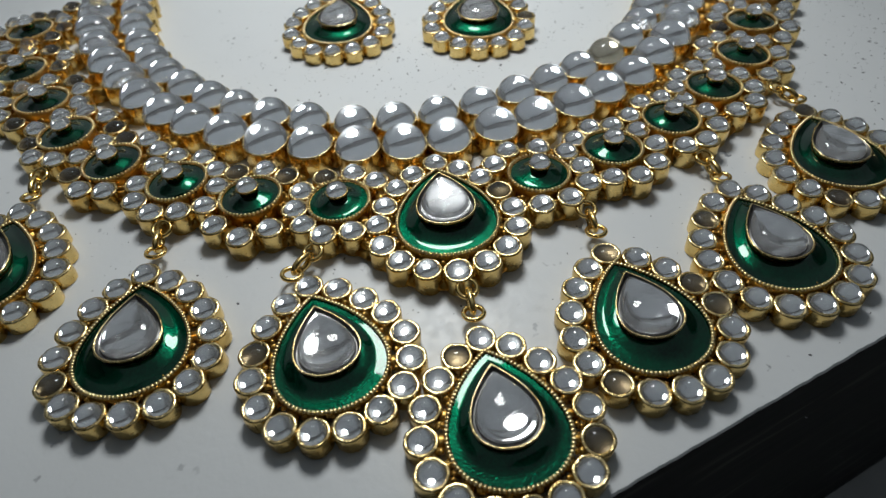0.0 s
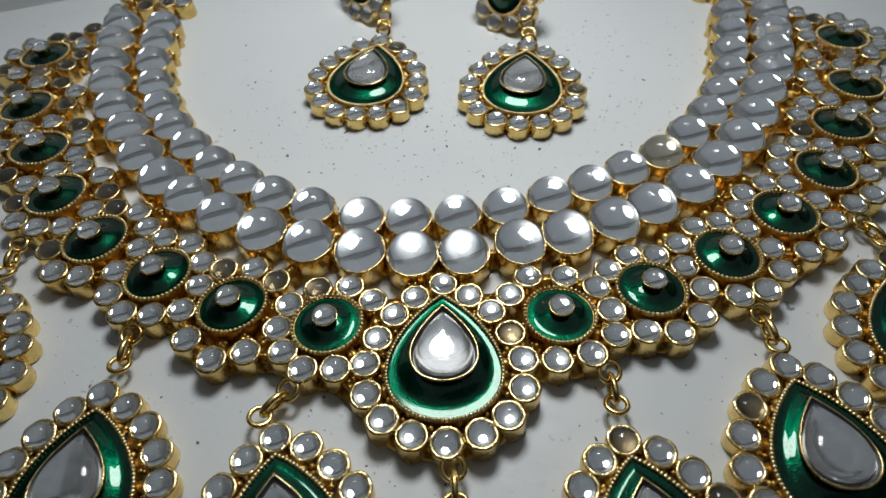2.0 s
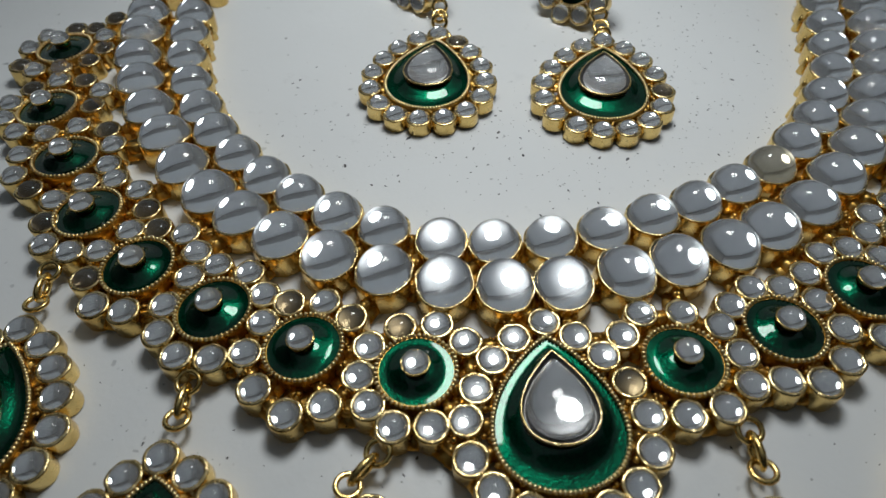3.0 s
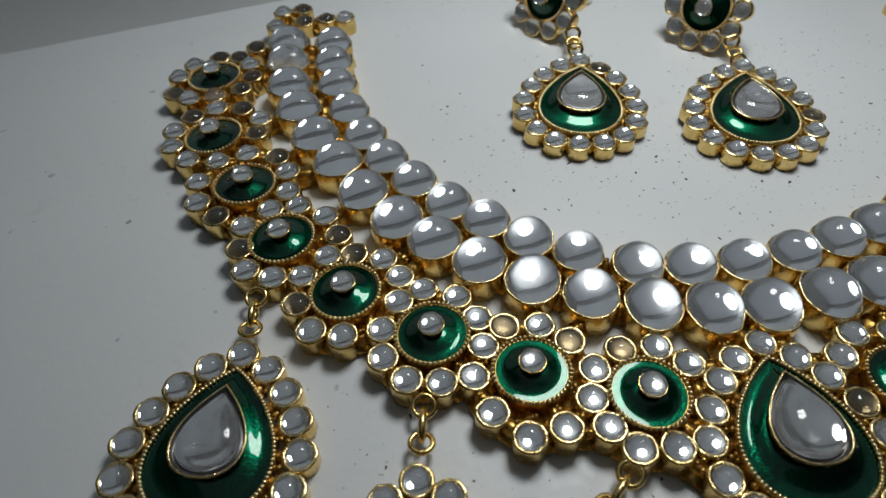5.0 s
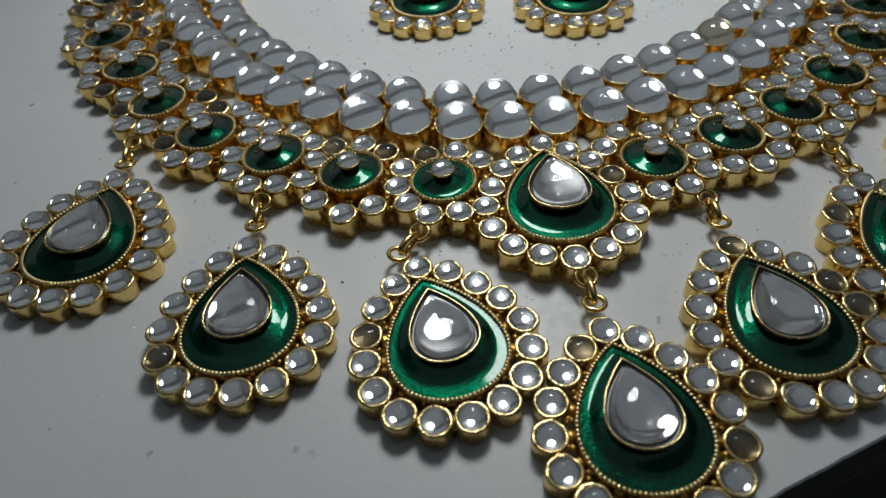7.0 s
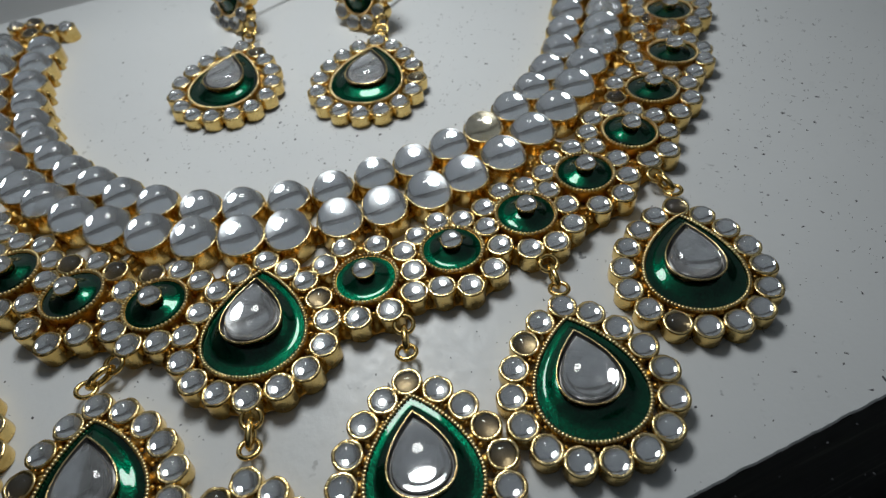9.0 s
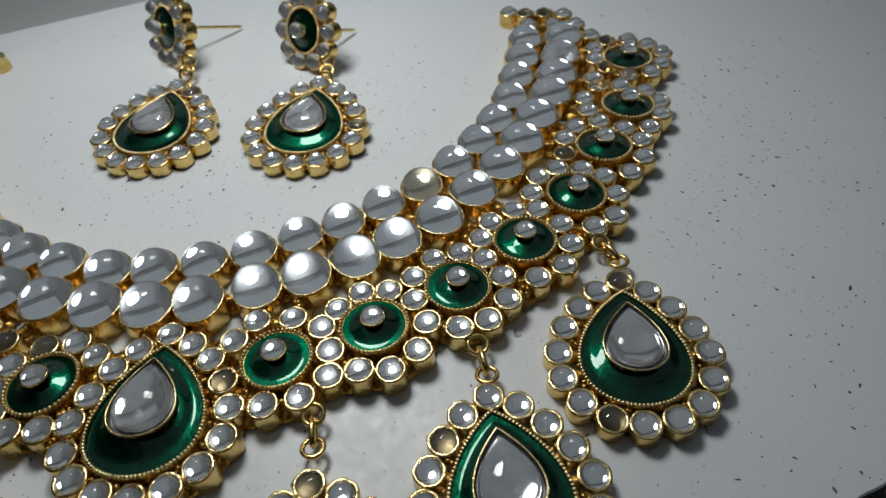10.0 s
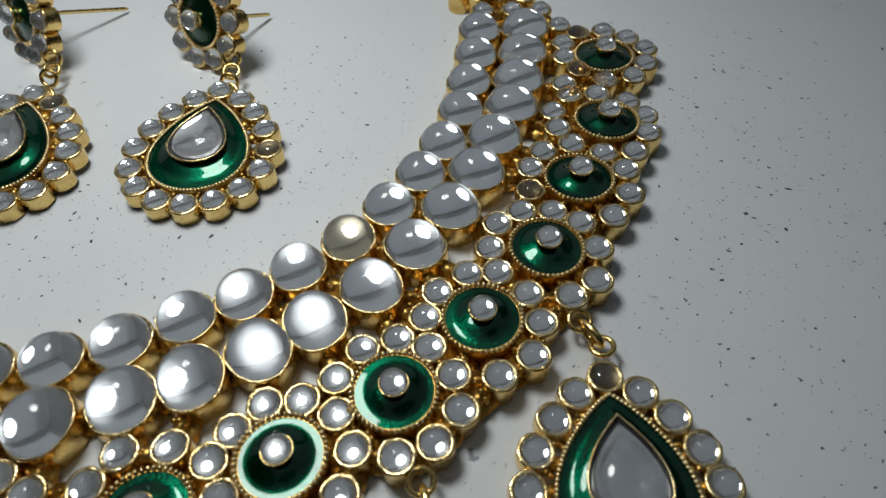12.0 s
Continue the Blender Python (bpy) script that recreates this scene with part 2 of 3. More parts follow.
def pear_dome(bm, outline, centre, base, height, steps):
    """A dome over an outline of 2D points, drawn in to a point above centre."""
    loops = []
    c = Vector(centre)
    spokes = [Vector(p) - c for p in outline]
    usual = sum(v.length for v in spokes) / len(spokes)
    loops.append([(*(c + v * 0.97), base - 0.3) for v in spokes])
    for i in range(steps):
        a = math.pi / 2 * i / steps
        k = math.cos(a)
        loops.append([(*(c + v.normalized() * k * (v.length * k + usual * (1 - k))), base + height * math.sin(a)) for v in spokes])
    strips(bm, loops, [0] * len(loops))
    bm.verts.ensure_lookup_table()
    n = len(outline)
    last = bm.verts[-n:]
    top = bm.verts.new((c.x, c.y, base + height))
    for i in range(n):
        bm.faces.new((last[i], top, last[(i + 1) % n]))


def beads_along(bm, points, z, radius):
    """Small raised grains set side by side along a closed line of 2D points, joined by a thin wire."""
    n = len(points)
    for i, p in enumerate(points):
        q = points[(i + 1) % n]
        turn = math.atan2(q[1] - p[1], q[0] - p[0])
        m = Matrix.Translation((p[0], p[1], z)) @ Matrix.Rotation(turn, 4, "Z") @ Matrix.Rotation(0.5, 4, "Y") @ Matrix.Diagonal((radius * 0.86, radius * 1.1, radius, 1))
        bmesh.ops.create_icosphere(bm, subdivisions=1, radius=1.0, matrix=m)


def torus(bm, big, small, m, n=20, k=8, sx=1.0):
    rings = []
    for i in range(n):
        a = TAU * i / n
        rings.append([bm.verts.new(m @ Vector(((big + small * math.cos(TAU * j / k)) * math.cos(a) * sx, (big + small * math.cos(TAU * j / k)) * math.sin(a), small * math.sin(TAU * j / k)))) for j in range(k)])
    for i in range(n):
        for j in range(k):
            bm.faces.new((rings[i][j], rings[(i + 1) % n][j], rings[(i + 1) % n][(j + 1) % k], rings[i][(j + 1) % k]))


def ball(bm, x, y, z, r, sub=2):
    bmesh.ops.create_icosphere(bm, subdivisions=sub, radius=r, matrix=Matrix.Translation((x, y, z)))


def bar(bm, a, b, width, low, high):
    """A rounded gold bridge from a to b (2D), between two heights."""
    a, b = Vector(a), Vector(b)
    along = (b - a).normalized()
    side = Vector((-along.y, along.x)) * width / 2
    low_ring = [a - side, b - side, b + side, a + side]
    mid = (a + b) / 2
    top_ring = [mid + (p - mid) * 0.8 for p in low_ring]
    lo = [bm.verts.new((p.x, p.y, low)) for p in low_ring]
    hi = [bm.verts.new((p.x, p.y, high)) for p in top_ring]
    bm.faces.new(hi)
    for i in range(4):
        j = (i + 1) % 4
        bm.faces.new((lo[i], lo[j], hi[j], hi[i]))


def box_mesh(name, x0, y0, z0, x1, y1, z1, mat, bevel=0.0):
    bm = bmesh.new()
    bmesh.ops.create_cube(bm, size=1.0, matrix=Matrix.Translation(((x0 + x1) / 2, (y0 + y1) / 2, (z0 + z1) / 2)) @ Matrix.Diagonal((x1 - x0, y1 - y0, z1 - z0, 1)))
    if bevel:
        bmesh.ops.bevel(bm, geom=bm.edges[:], offset=bevel, segments=3, affect="EDGES")
    return mesh_of(bm, name, [mat], smooth=False)


# ---- the room ----
ROOM, BACK, EAST = 1700.0, 2100.0, 3500.0
CEIL = 2280.0
ROOM_TURN = Matrix.Rotation(EDGE_TURN, 4, "Z")


def room_piece(name, bounds, mat, label, category):
    ob = tagged(new(name, box_mesh(name, *bounds, mat)), label, category, kind="structure")
    ob.matrix_basis = ROOM_TURN


room_piece("floor", (-ROOM, -ROOM, FLOOR_Z - 60, EAST, BACK, FLOOR_Z), FLOOR, "pale grey smooth room floor", "floor")
room_piece("ceiling", (-ROOM, -ROOM, CEIL, EAST, BACK, CEIL + 80), CEILING, "plain white plaster ceiling", "ceiling")
WINDOW = (-1550.0, 330.0, 3350.0, 1840.0)      # left, sill, right, head


def window_wall():
    x0, z0, x1, z1 = WINDOW
    bm = bmesh.new()
    for a, b, c, d in ((-ROOM, FLOOR_Z - 60, x0, CEIL + 80), (x1, FLOOR_Z - 60, EAST, CEIL + 80), (x0, FLOOR_Z - 60, x1, z0), (x0, z1, x1, CEIL + 80)):
        bmesh.ops.create_cube(bm, size=1.0, matrix=Matrix.Translation(((a + c) / 2, BACK + 60, (b + d) / 2)) @ Matrix.Diagonal((c - a, 120, d - b, 1)))
    return mesh_of(bm, "wall_north", [WALL], smooth=False)


wall_north = tagged(new("wall_north", window_wall()), "plain grey plaster wall with a wide window", "wall", kind="structure")
wall_north.matrix_basis = ROOM_TURN
window = tagged(new("window_1"), "wide window with a dark frame and dull daylight outside", "window", kind="structure")
window.matrix_basis = ROOM_TURN
for x0, z0, x1, z1 in ((WINDOW[0], WINDOW[1], WINDOW[0] + 45, WINDOW[3]), (WINDOW[2] - 45, WINDOW[1], WINDOW[2], WINDOW[3]),
                       (WINDOW[0] + 45, WINDOW[1], WINDOW[2] - 45, WINDOW[1] + 45), (WINDOW[0] + 45, WINDOW[3] - 45, WINDOW[2] - 45, WINDOW[3])):
    part("window_frame", box_mesh("window_frame", x0 + 1, BACK + 30, z0 + 1, x1 - 1, BACK + 80, z1 - 1, WOOD_DARK, 4.0), window)
room_piece("backdrop", (-ROOM - 600, BACK + 500, FLOOR_Z - 60, EAST + 600, BACK + 510, CEIL + 500), DUSK, "dull grey evening sky outside the window", "sky")
room_piece("wall_south", (-ROOM, -ROOM - 120, FLOOR_Z - 60, EAST, -ROOM, CEIL + 80), WALL, "plain grey plaster room wall", "wall")
room_piece("wall_east", (EAST, -ROOM - 120, FLOOR_Z - 60, EAST + 120, BACK + 120, CEIL + 80), WALL, "plain grey plaster room wall", "wall")
room_piece("wall_west", (-ROOM - 120, -ROOM - 120, FLOOR_Z - 60, -ROOM, BACK + 120, CEIL + 80), WALL, "plain grey plaster room wall", "wall")
room_piece("trim", (-ROOM + 2, BACK - 45, CEIL - 230, EAST - 2, BACK - 2, CEIL - 2), WOOD_DARK, "dark wooden cornice along the wall top", "trim")

# ---- the white-topped box on which everything lies ----
chest = tagged(new("low_chest"), "low dark wooden chest with a speckled white top", "chest")
chest.matrix_basis = at(0.0, 34.4, FLOOR_Z, EDGE_TURN)
HALF = 91.0
part("body", box_mesh("chest_body", -330, -HALF + 0.1, 0.0, 330, HALF - 0.1, -FLOOR_Z - 0.4, WOOD_DARK, 0.3), chest, label="dark stained scuffed wooden body")
def worn_top():
    """The thin white sheet on the chest, its long edges chipped and uneven."""
    rng = random.Random(21)
    n = 900
    top = -FLOOR_Z
    bm = bmesh.new()
    cols = []
    wear = [0.0, 0.0]
    for i in range(n + 1):
        x = -330 + 660 * i / n
        for k in (0, 1):
            wear[k] = wear[k] * 0.8 + rng.uniform(-0.12, 0.12) + (rng.uniform(0.2, 0.7) if rng.random() < 0.03 else 0.0)
        y0, y1 = -HALF + abs(wear[0]) * 0.6, HALF - abs(wear[1]) * 0.6
        cols.append([bm.verts.new(v) for v in ((x, y0 + 0.1, top - 0.6), (x, y0, top - 0.25), (x, y0 + 0.25, top), (x, y1 - 0.25, top), (x, y1, top - 0.25), (x, y1 - 0.1, top - 0.6))])
    for a, b in zip(cols, cols[1:]):
        for j in range(5):
            bm.faces.new((a[j], b[j], b[j + 1], a[j + 1]))
    bm.faces.new(cols[0])
    bm.faces.new(cols[-1][::-1])
    return mesh_of(bm, "chest_top", [TABLE], smooth=False)


part("top", worn_top(), chest, label="white laminate top with dark specks")


BENCH_Z = -30.0
bench = tagged(new("bench"), "pale grey smooth bench standing behind the chest", "bench")
bench.matrix_basis = at(0.0, 34.4, FLOOR_Z, EDGE_TURN)
part("seat", box_mesh("bench_seat", -420, HALF + 3.0, 60.0, 420, HALF + 380.0, BENCH_Z - FLOOR_Z, FLOOR, 4.0), bench)
for leg_x in (-390.0, 390.0):
    for leg_y in (HALF + 30.0, HALF + 350.0):
        part("leg", box_mesh("bench_leg", leg_x - 15, leg_y - 15, 0.0, leg_x + 15, leg_y + 15, 60.0, WOOD_DARK, 2.0), bench)


def dust():
    """Dark flecks scattered over the white top."""
    rng = random.Random(5)
    bm = bmesh.new()
    centres = [(5, 40, 26, 16, 250), (-20, 32, 22, 8, 60), (25, 58, 14, 16, 110), (84, 34, 20, 24, 190), (92, 62, 18, 18, 130), (112, 40, 22, 26, 90), (-30, -24, 16, 8, 40), (75, 5, 20, 16, 90), (58, -22, 24, 9, 60), (-5, -30, 8, 6, 14)]
    for cx, cy, sx, sy, count in centres:
        for _ in range(int(count * 2.2)):
            x, y = rng.gauss(cx, sx), rng.gauss(cy, sy)
            size = min(0.6, 0.09 + rng.expovariate(10.0))
            turn, stretch = rng.uniform(0, TAU), rng.uniform(1.0, 2.3)
            n = 6
            top = bm.verts.new((x, y, 0.05 + 0.12 * size))
            ring = []
            for i in range(n):
                a = TAU * i / n
                r = size * 0.5 * rng.uniform(0.4, 1.3)
                u, v = r * math.cos(a) * stretch, r * math.sin(a)
                ring.append(bm.verts.new((x + u * math.cos(turn) - v * math.sin(turn), y + u * math.sin(turn) + v * math.cos(turn), 0.01)))
            for i in range(n):
                bm.faces.new((top, ring[i], ring[(i + 1) % n]))
    return mesh_of(bm, "dust", [SPECK])


tagged(new("dust_specks", dust()), "dark dust specks scattered over the white top", "dust", kind="stuff")

# ---- shared pieces ----
RIM = 3.5
BEZELS = [bezel_mesh("bezel", 2.12, RIM, 0.52, 0.5, FOIL, 28, bowl=-0.03, seed=k) for k in range(5)]
BEZEL_BARE = bezel_mesh("bezel_bare", 2.12, RIM, 0.52, 1.2, FOIL_BARE, 28)
STONE = stone_mesh("stone", 1.57, RIM - 0.12, 1.4, GLASS, 28, 7)
STONE_FULL = stone_mesh("stone_full", 1.57, RIM - 0.12, 1.95, GLASS, 28, 7)
STONE_STUD = stone_mesh("stone_stud", 1.6, RIM - 0.12, 2.4, GLASS, 28, 7)
STONE_BARE = stone_mesh("stone_bare", 1.57, RIM - 0.12, 1.1, GLASS_CLEAR, 28, 7)
PEARL_RIM, OUTER_RIM = 3.8, 4.2
FOIL_DROP, FOIL_DOME = 0.46, -0.03      # the foil lies this far under the rim and swells a little
CUPS_INNER = [bezel_mesh("cup_inner", 3.92, PEARL_RIM, 0.36, FOIL_DROP, FOIL_BOWL, 40, bowl=FOIL_DOME, seed=k) for k in range(20, 25)]
CUPS_OUTER = [bezel_mesh("cup_outer", 4.1, OUTER_RIM, 0.36, FOIL_DROP, FOIL_BOWL, 40, 1.0, 1.09, bowl=FOIL_DOME, seed=k) for k in range(30, 35)]
CUP_BARE = bezel_mesh("cup_bare", 3.92, PEARL_RIM, 0.42, 0.35, FOIL_PALE, 40, bowl=0.22, seed=40)
PEARL_INNER = stone_mesh("pearl_inner", 3.54, PEARL_RIM - 0.1, 3.2, GLASS_PEARL, 40, 12, power=2.0)
PEARL_OUTER = stone_mesh("pearl_outer", 3.72, OUTER_RIM - 0.1, 3.4, GLASS_PEARL, 40, 12, 1.0, 1.09, power=2.0)
stone_rng = random.Random(11)


def small_stone(parent, x, y, z=0.0, bare=False, size=1.0, tall=1.0):
    """A small foil-backed glass stone in its gold cup."""
    m = at(x, y, z, stone_rng.uniform(0, TAU)) @ Matrix.Rotation(stone_rng.uniform(-0.07, 0.07), 4, "X") @ Matrix.Diagonal((size, size, tall * stone_rng.uniform(0.97, 1.03), 1))
    cup = part("bezel", BEZEL_BARE if bare else stone_rng.choice(BEZELS), parent, m, "gold cup with bare brownish lining" if bare else "")
    lit(part("stone", STONE_BARE if bare else STONE_FULL if tall < 0.9 else STONE, cup, label="clear glass stone without foil" if bare else "clear domed glass stone"))
    return cup


def big_stone(parent, x, y, turn, outer, bare=False):
    m = at(x, y, 0.0, turn) @ Matrix.Rotation(stone_rng.uniform(-0.05, 0.05), 4, "X") @ Matrix.Rotation(stone_rng.uniform(-0.05, 0.05), 4, "Y")
    cup = part("pearl_cup", CUP_BARE if bare else stone_rng.choice(CUPS_OUTER if outer else CUPS_INNER), parent, m)
    lit(part("pearl", PEARL_OUTER if outer else PEARL_INNER, cup, label="clear yellowish glass cabochon" if bare else "milky grey domed glass cabochon"))


# ---- round enamel discs with a raised stone ----
DISC_R = 4.95


def disc_meshes():
    bm = bmesh.new()
    lathe(bm, [(DISC_R * 0.8, 0.4, 0), (DISC_R * 0.99, 1.0, 0), (DISC_R * 1.0, 3.1, 0), (DISC_R * 0.98, 3.8, 0), (DISC_R * 0.93, 3.75, 0)], 48)
    plate = mesh_of(bm, "disc_plate", [GOLD_ROUGH])
    bm = bmesh.new()
    slope = ((0.97, 3.660), (0.92, 3.662), (0.86, 3.664), (0.80, 3.668), (0.75, 3.68), (0.70, 3.73), (0.64, 3.83), (0.56, 3.99), (0.48, 4.16), (0.40, 4.32), (0.30, 4.44))
    lathe(bm, [(DISC_R * k, z, 0) for k, z in slope], 48)
    enamel = mesh_of(bm, "disc_enamel", [ENAMEL])
    bm = bmesh.new()
    grains = 48
    beads_along(bm, [(DISC_R * math.cos(TAU * i / grains), DISC_R * math.sin(TAU * i / grains)) for i in range(grains)], 3.93, 0.32)
    rim = mesh_of(bm, "disc_rim", [GOLD_BRIGHT])
    bm = bmesh.new()
    lathe(bm, [(1.5, 3.3, 0), (1.3, 4.4, 0), (1.45, 5.0, 0), (1.78, 5.4, 0), (1.78, 5.72, 0), (1.72, 5.78, 0), (1.62, 5.7, 0), (1.6, 5.5, 1), (0.8, 5.52, 1), (0.0, 5.53, 1)], 28)
    post = mesh_of(bm, "disc_post", [GOLD, FOIL])
    bead = stone_mesh("disc_bead", 1.68, 5.72, 1.5, GLASS, 28, 8)
    return plate, enamel, rim, post, bead


DISC_PLATE, DISC_ENAMEL, DISC_RIM, DISC_POST, DISC_BEAD = disc_meshes()


def disc(parent, m, tip=-0.03):
    m = m @ Matrix.Rotation(tip + stone_rng.uniform(-0.03, 0.03), 4, "X") @ Matrix.Rotation(stone_rng.uniform(-0.05, 0.05), 4, "Y")
    plate = part("disc_plate", DISC_PLATE, parent, m)
    part("enamel", DISC_ENAMEL, plate, label="glossy dark green enamel")
    part("beaded_rim", DISC_RIM, plate)
    part("post", DISC_POST, plate)
    lit(part("stone", DISC_BEAD, plate, label="raised round glass stone"))


# ---- enamelled teardrops ----
RING = (0.958, 1.164, -1.011, 0.5)          # outline on which the sixteen stones sit, for a drop of scale 1
GREEN = (0.690, 0.945, -0.785, 0.75)
SETTING = (0.412, 0.675, -0.405, 0.95)


def drop_meshes(scale, tag):
    """The plate, enamel, grain rim, setting and stone of a drop."""
    n = 96

    def outline(shape):
        w, tip, bottom, power = shape
        return [tear(TAU * i / n, w * scale, tip * scale, bottom * scale, power) for i in range(n)]

    green, setting = outline(GREEN), outline(SETTING)
    bm = bmesh.new()
    wide = [tuple(Vector(p) * 1.025) for p in green]
    strips(bm, [[(*(Vector(p) * 0.9), 0.4) for p in green], [(*p, 1.0) for p in wide], [(*p, 3.5) for p in wide], [(*p, 3.8) for p in green], [(*(Vector(p) * 0.96), 3.6) for p in green]], [0] * 4)
    plate = mesh_of(bm, "drop_plate_" + tag, [GOLD_ROUGH])
    bm = bmesh.new()
    loops = []
    for f, z in ((0, 3.700), (0.10, 3.702), (0.20, 3.705), (0.30, 3.709), (0.38, 3.718), (0.46, 3.76), (0.55, 3.88), (0.66, 4.08), (0.77, 4.29), (0.88, 4.47), (1, 4.60)):
        loops.append([(*Vector(g).lerp(Vector(s) * 0.95, f), z) for g, s in zip(green, setting)])
    strips(bm, loops, [0] * (len(loops) - 1))
    enamel = mesh_of(bm, "drop_enamel_" + tag, [ENAMEL])
    bm = bmesh.new()
    w, tip, bottom, power = GREEN
    beads_along(bm, tear_points(int(9.0 * scale), w * scale, tip * scale, bottom * scale, power), 4.0, 0.34)
    rim = mesh_of(bm, "drop_rim_" + tag, [GOLD_BRIGHT])
    bm = bmesh.new()
    mid = Vector((0.0, 0.06 * scale))

    def shrunk(k):
        return [tuple(mid + (Vector(p) - mid) * k) for p in setting]

    # The gap inside the lip is coloured dark for its shade.
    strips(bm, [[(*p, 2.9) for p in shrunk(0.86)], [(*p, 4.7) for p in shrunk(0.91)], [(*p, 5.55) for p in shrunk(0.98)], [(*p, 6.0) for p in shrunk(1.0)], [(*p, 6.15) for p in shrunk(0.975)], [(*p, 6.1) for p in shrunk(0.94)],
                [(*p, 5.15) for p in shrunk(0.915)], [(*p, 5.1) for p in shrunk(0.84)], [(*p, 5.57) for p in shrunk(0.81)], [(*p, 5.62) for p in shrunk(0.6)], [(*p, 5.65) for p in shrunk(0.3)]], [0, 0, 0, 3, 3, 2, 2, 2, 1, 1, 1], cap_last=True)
    holder = mesh_of(bm, "drop_setting_" + tag, [GOLD, FOIL_SOFT, GAP_SHADE, GOLD_RIM])
    bm = bmesh.new()
    pear_dome(bm, shrunk(0.83), (0.0, 0.02 * scale), 5.7, 2.5, 12)
    stone = mesh_of(bm, "drop_stone_" + tag, [GLASS])
    return plate, enamel, rim, holder, stone


frame_rng = random.Random(8)


def drop(parent, scale, tag, m, bare=(), tall=1.0):
    """A teardrop with its ring of sixteen stones, at the pose m under parent."""
    plate, enamel, rim, holder, stone = drop_meshes(scale, tag)
    lifted = m @ Matrix.Diagonal((1, 1, tall, 1))
    base = part("drop_plate", plate, parent, lifted)
    part("enamel", enamel, base, label="glossy dark green enamel")
    part("beaded_rim", rim, base)
    part("setting", holder, base, label="raised gold teardrop setting")
    lit(part("teardrop_stone", stone, base, label="clear domed teardrop glass stone"))
    w, tip, bottom, power = RING
    points = tear_points(16, w * scale, tip * scale, bottom * scale, power)
    bm = bmesh.new()
    for i, p in enumerate(points):
        q = points[(i + 1) % 16]
        d = (q - p).normalized()
        bar(bm, p + d * 1.7, q - d * 1.7, 1.3, 1.4, 3.0)
        bar(bm, p * 0.88, p * 0.68, 1.5, 1.2, 2.8)
        for k in range(3):
            g = (p + q) / 2 * (0.84 - 0.05 * k)
            ball(bm, g.x + frame_rng.uniform(-0.4, 0.4), g.y + frame_rng.uniform(-0.4, 0.4), frame_rng.uniform(2.6, 3.3), frame_rng.uniform(0.3, 0.5), 1)
    part("soldered_frame", mesh_of(bm, "drop_frame_" + tag, [GOLD_ROUGH]), parent, lifted)
    for i, p in enumerate(points):
        place = m @ Vector((p.x * MM, p.y * MM, 0))
        small_stone(parent, place.x / MM, place.y / MM, place.z / MM, i in bare, scale / 10.6, tall)


def link_mesh():
    bm = bmesh.new()
    torus(bm, 1.4, 0.36, Matrix.Identity(4))
    ring = mesh_of(bm, "chain_ring", [GOLD])
    bm = bmesh.new()
    torus(bm, 0.95, 0.5, Matrix.Rotation(math.pi / 2, 4, "X"), sx=1.7)
    return ring, mesh_of(bm, "chain_link", [GOLD])


CHAIN_RING, CHAIN_LINK = link_mesh()


def chain(parent, a, b, z=2.2):
    """Two rings lying nearly flat, joined by an upright oval link; a and b in the parent's millimetres."""
    turn = math.atan2(b[1] - a[1], b[0] - a[0])
    part("chain_ring", CHAIN_RING, parent, at(a[0], a[1], z + 0.4, turn) @ Matrix.Rotation(0.25, 4, "Y"))
    part("chain_link", CHAIN_LINK, parent, at((a[0] + b[0]) / 2, (a[1] + b[1]) / 2, z + 0.1, turn))
    part("chain_ring", CHAIN_RING, parent, at(b[0], b[1], z, turn) @ Matrix.Rotation(-0.2, 4, "Y"))


# ---- the pendants that hang from the collar ----
# x, y, turn in degrees, scale, places of stones without foil, ends of the chain
PENDANTS = [
    (-64.4, -27.8, 6.0, 11.21, (), (-67.5, -5.5), (-66.5, -10.6)),
    (-36.1, -39.7, 15.2, 10.79, (11,), (-40.4, -18.2), (-39.8, -22.8)),
    (-9.4, -40.7, 24.0, 10.76, (13,), (-15.2, -22.6), (-17.6, -26.7)),
    (13.5, -49.3, 15.4, 10.64, (5, 15), (8.2, -29.0), (9.2, -33.0)),
    (32.2, -33.6, 18.1, 10.83, (0, 3, 4, 10), (26.2, -12.4), (27.3, -16.8)),
    (52.6, -19.6, 16.5, 10.98, (14,), (46.9, 0.7), (48.6, -3.9)),
    (68.5, 1.7, 5.2, 10.91, (0, 9), (64.8, 21.9), (67.4, 18.6)),
]
for x, y, turn, scale, bare, a, b in PENDANTS:
    pendant = tagged(new("pendant"), "gold teardrop pendant with green enamel and glass stones", "pendant", "pendants on the necklace")
    pendant.matrix_basis = at(x, y, 0.0, radians(turn))
    drop(pendant, scale, "pendant", Matrix.Identity(4), bare, 0.74)
    back = Matrix.Rotation(-radians(turn), 2)
    chain(pendant, back @ Vector((a[0] - x, a[1] - y)), back @ Vector((b[0] - x, b[1] - y)))

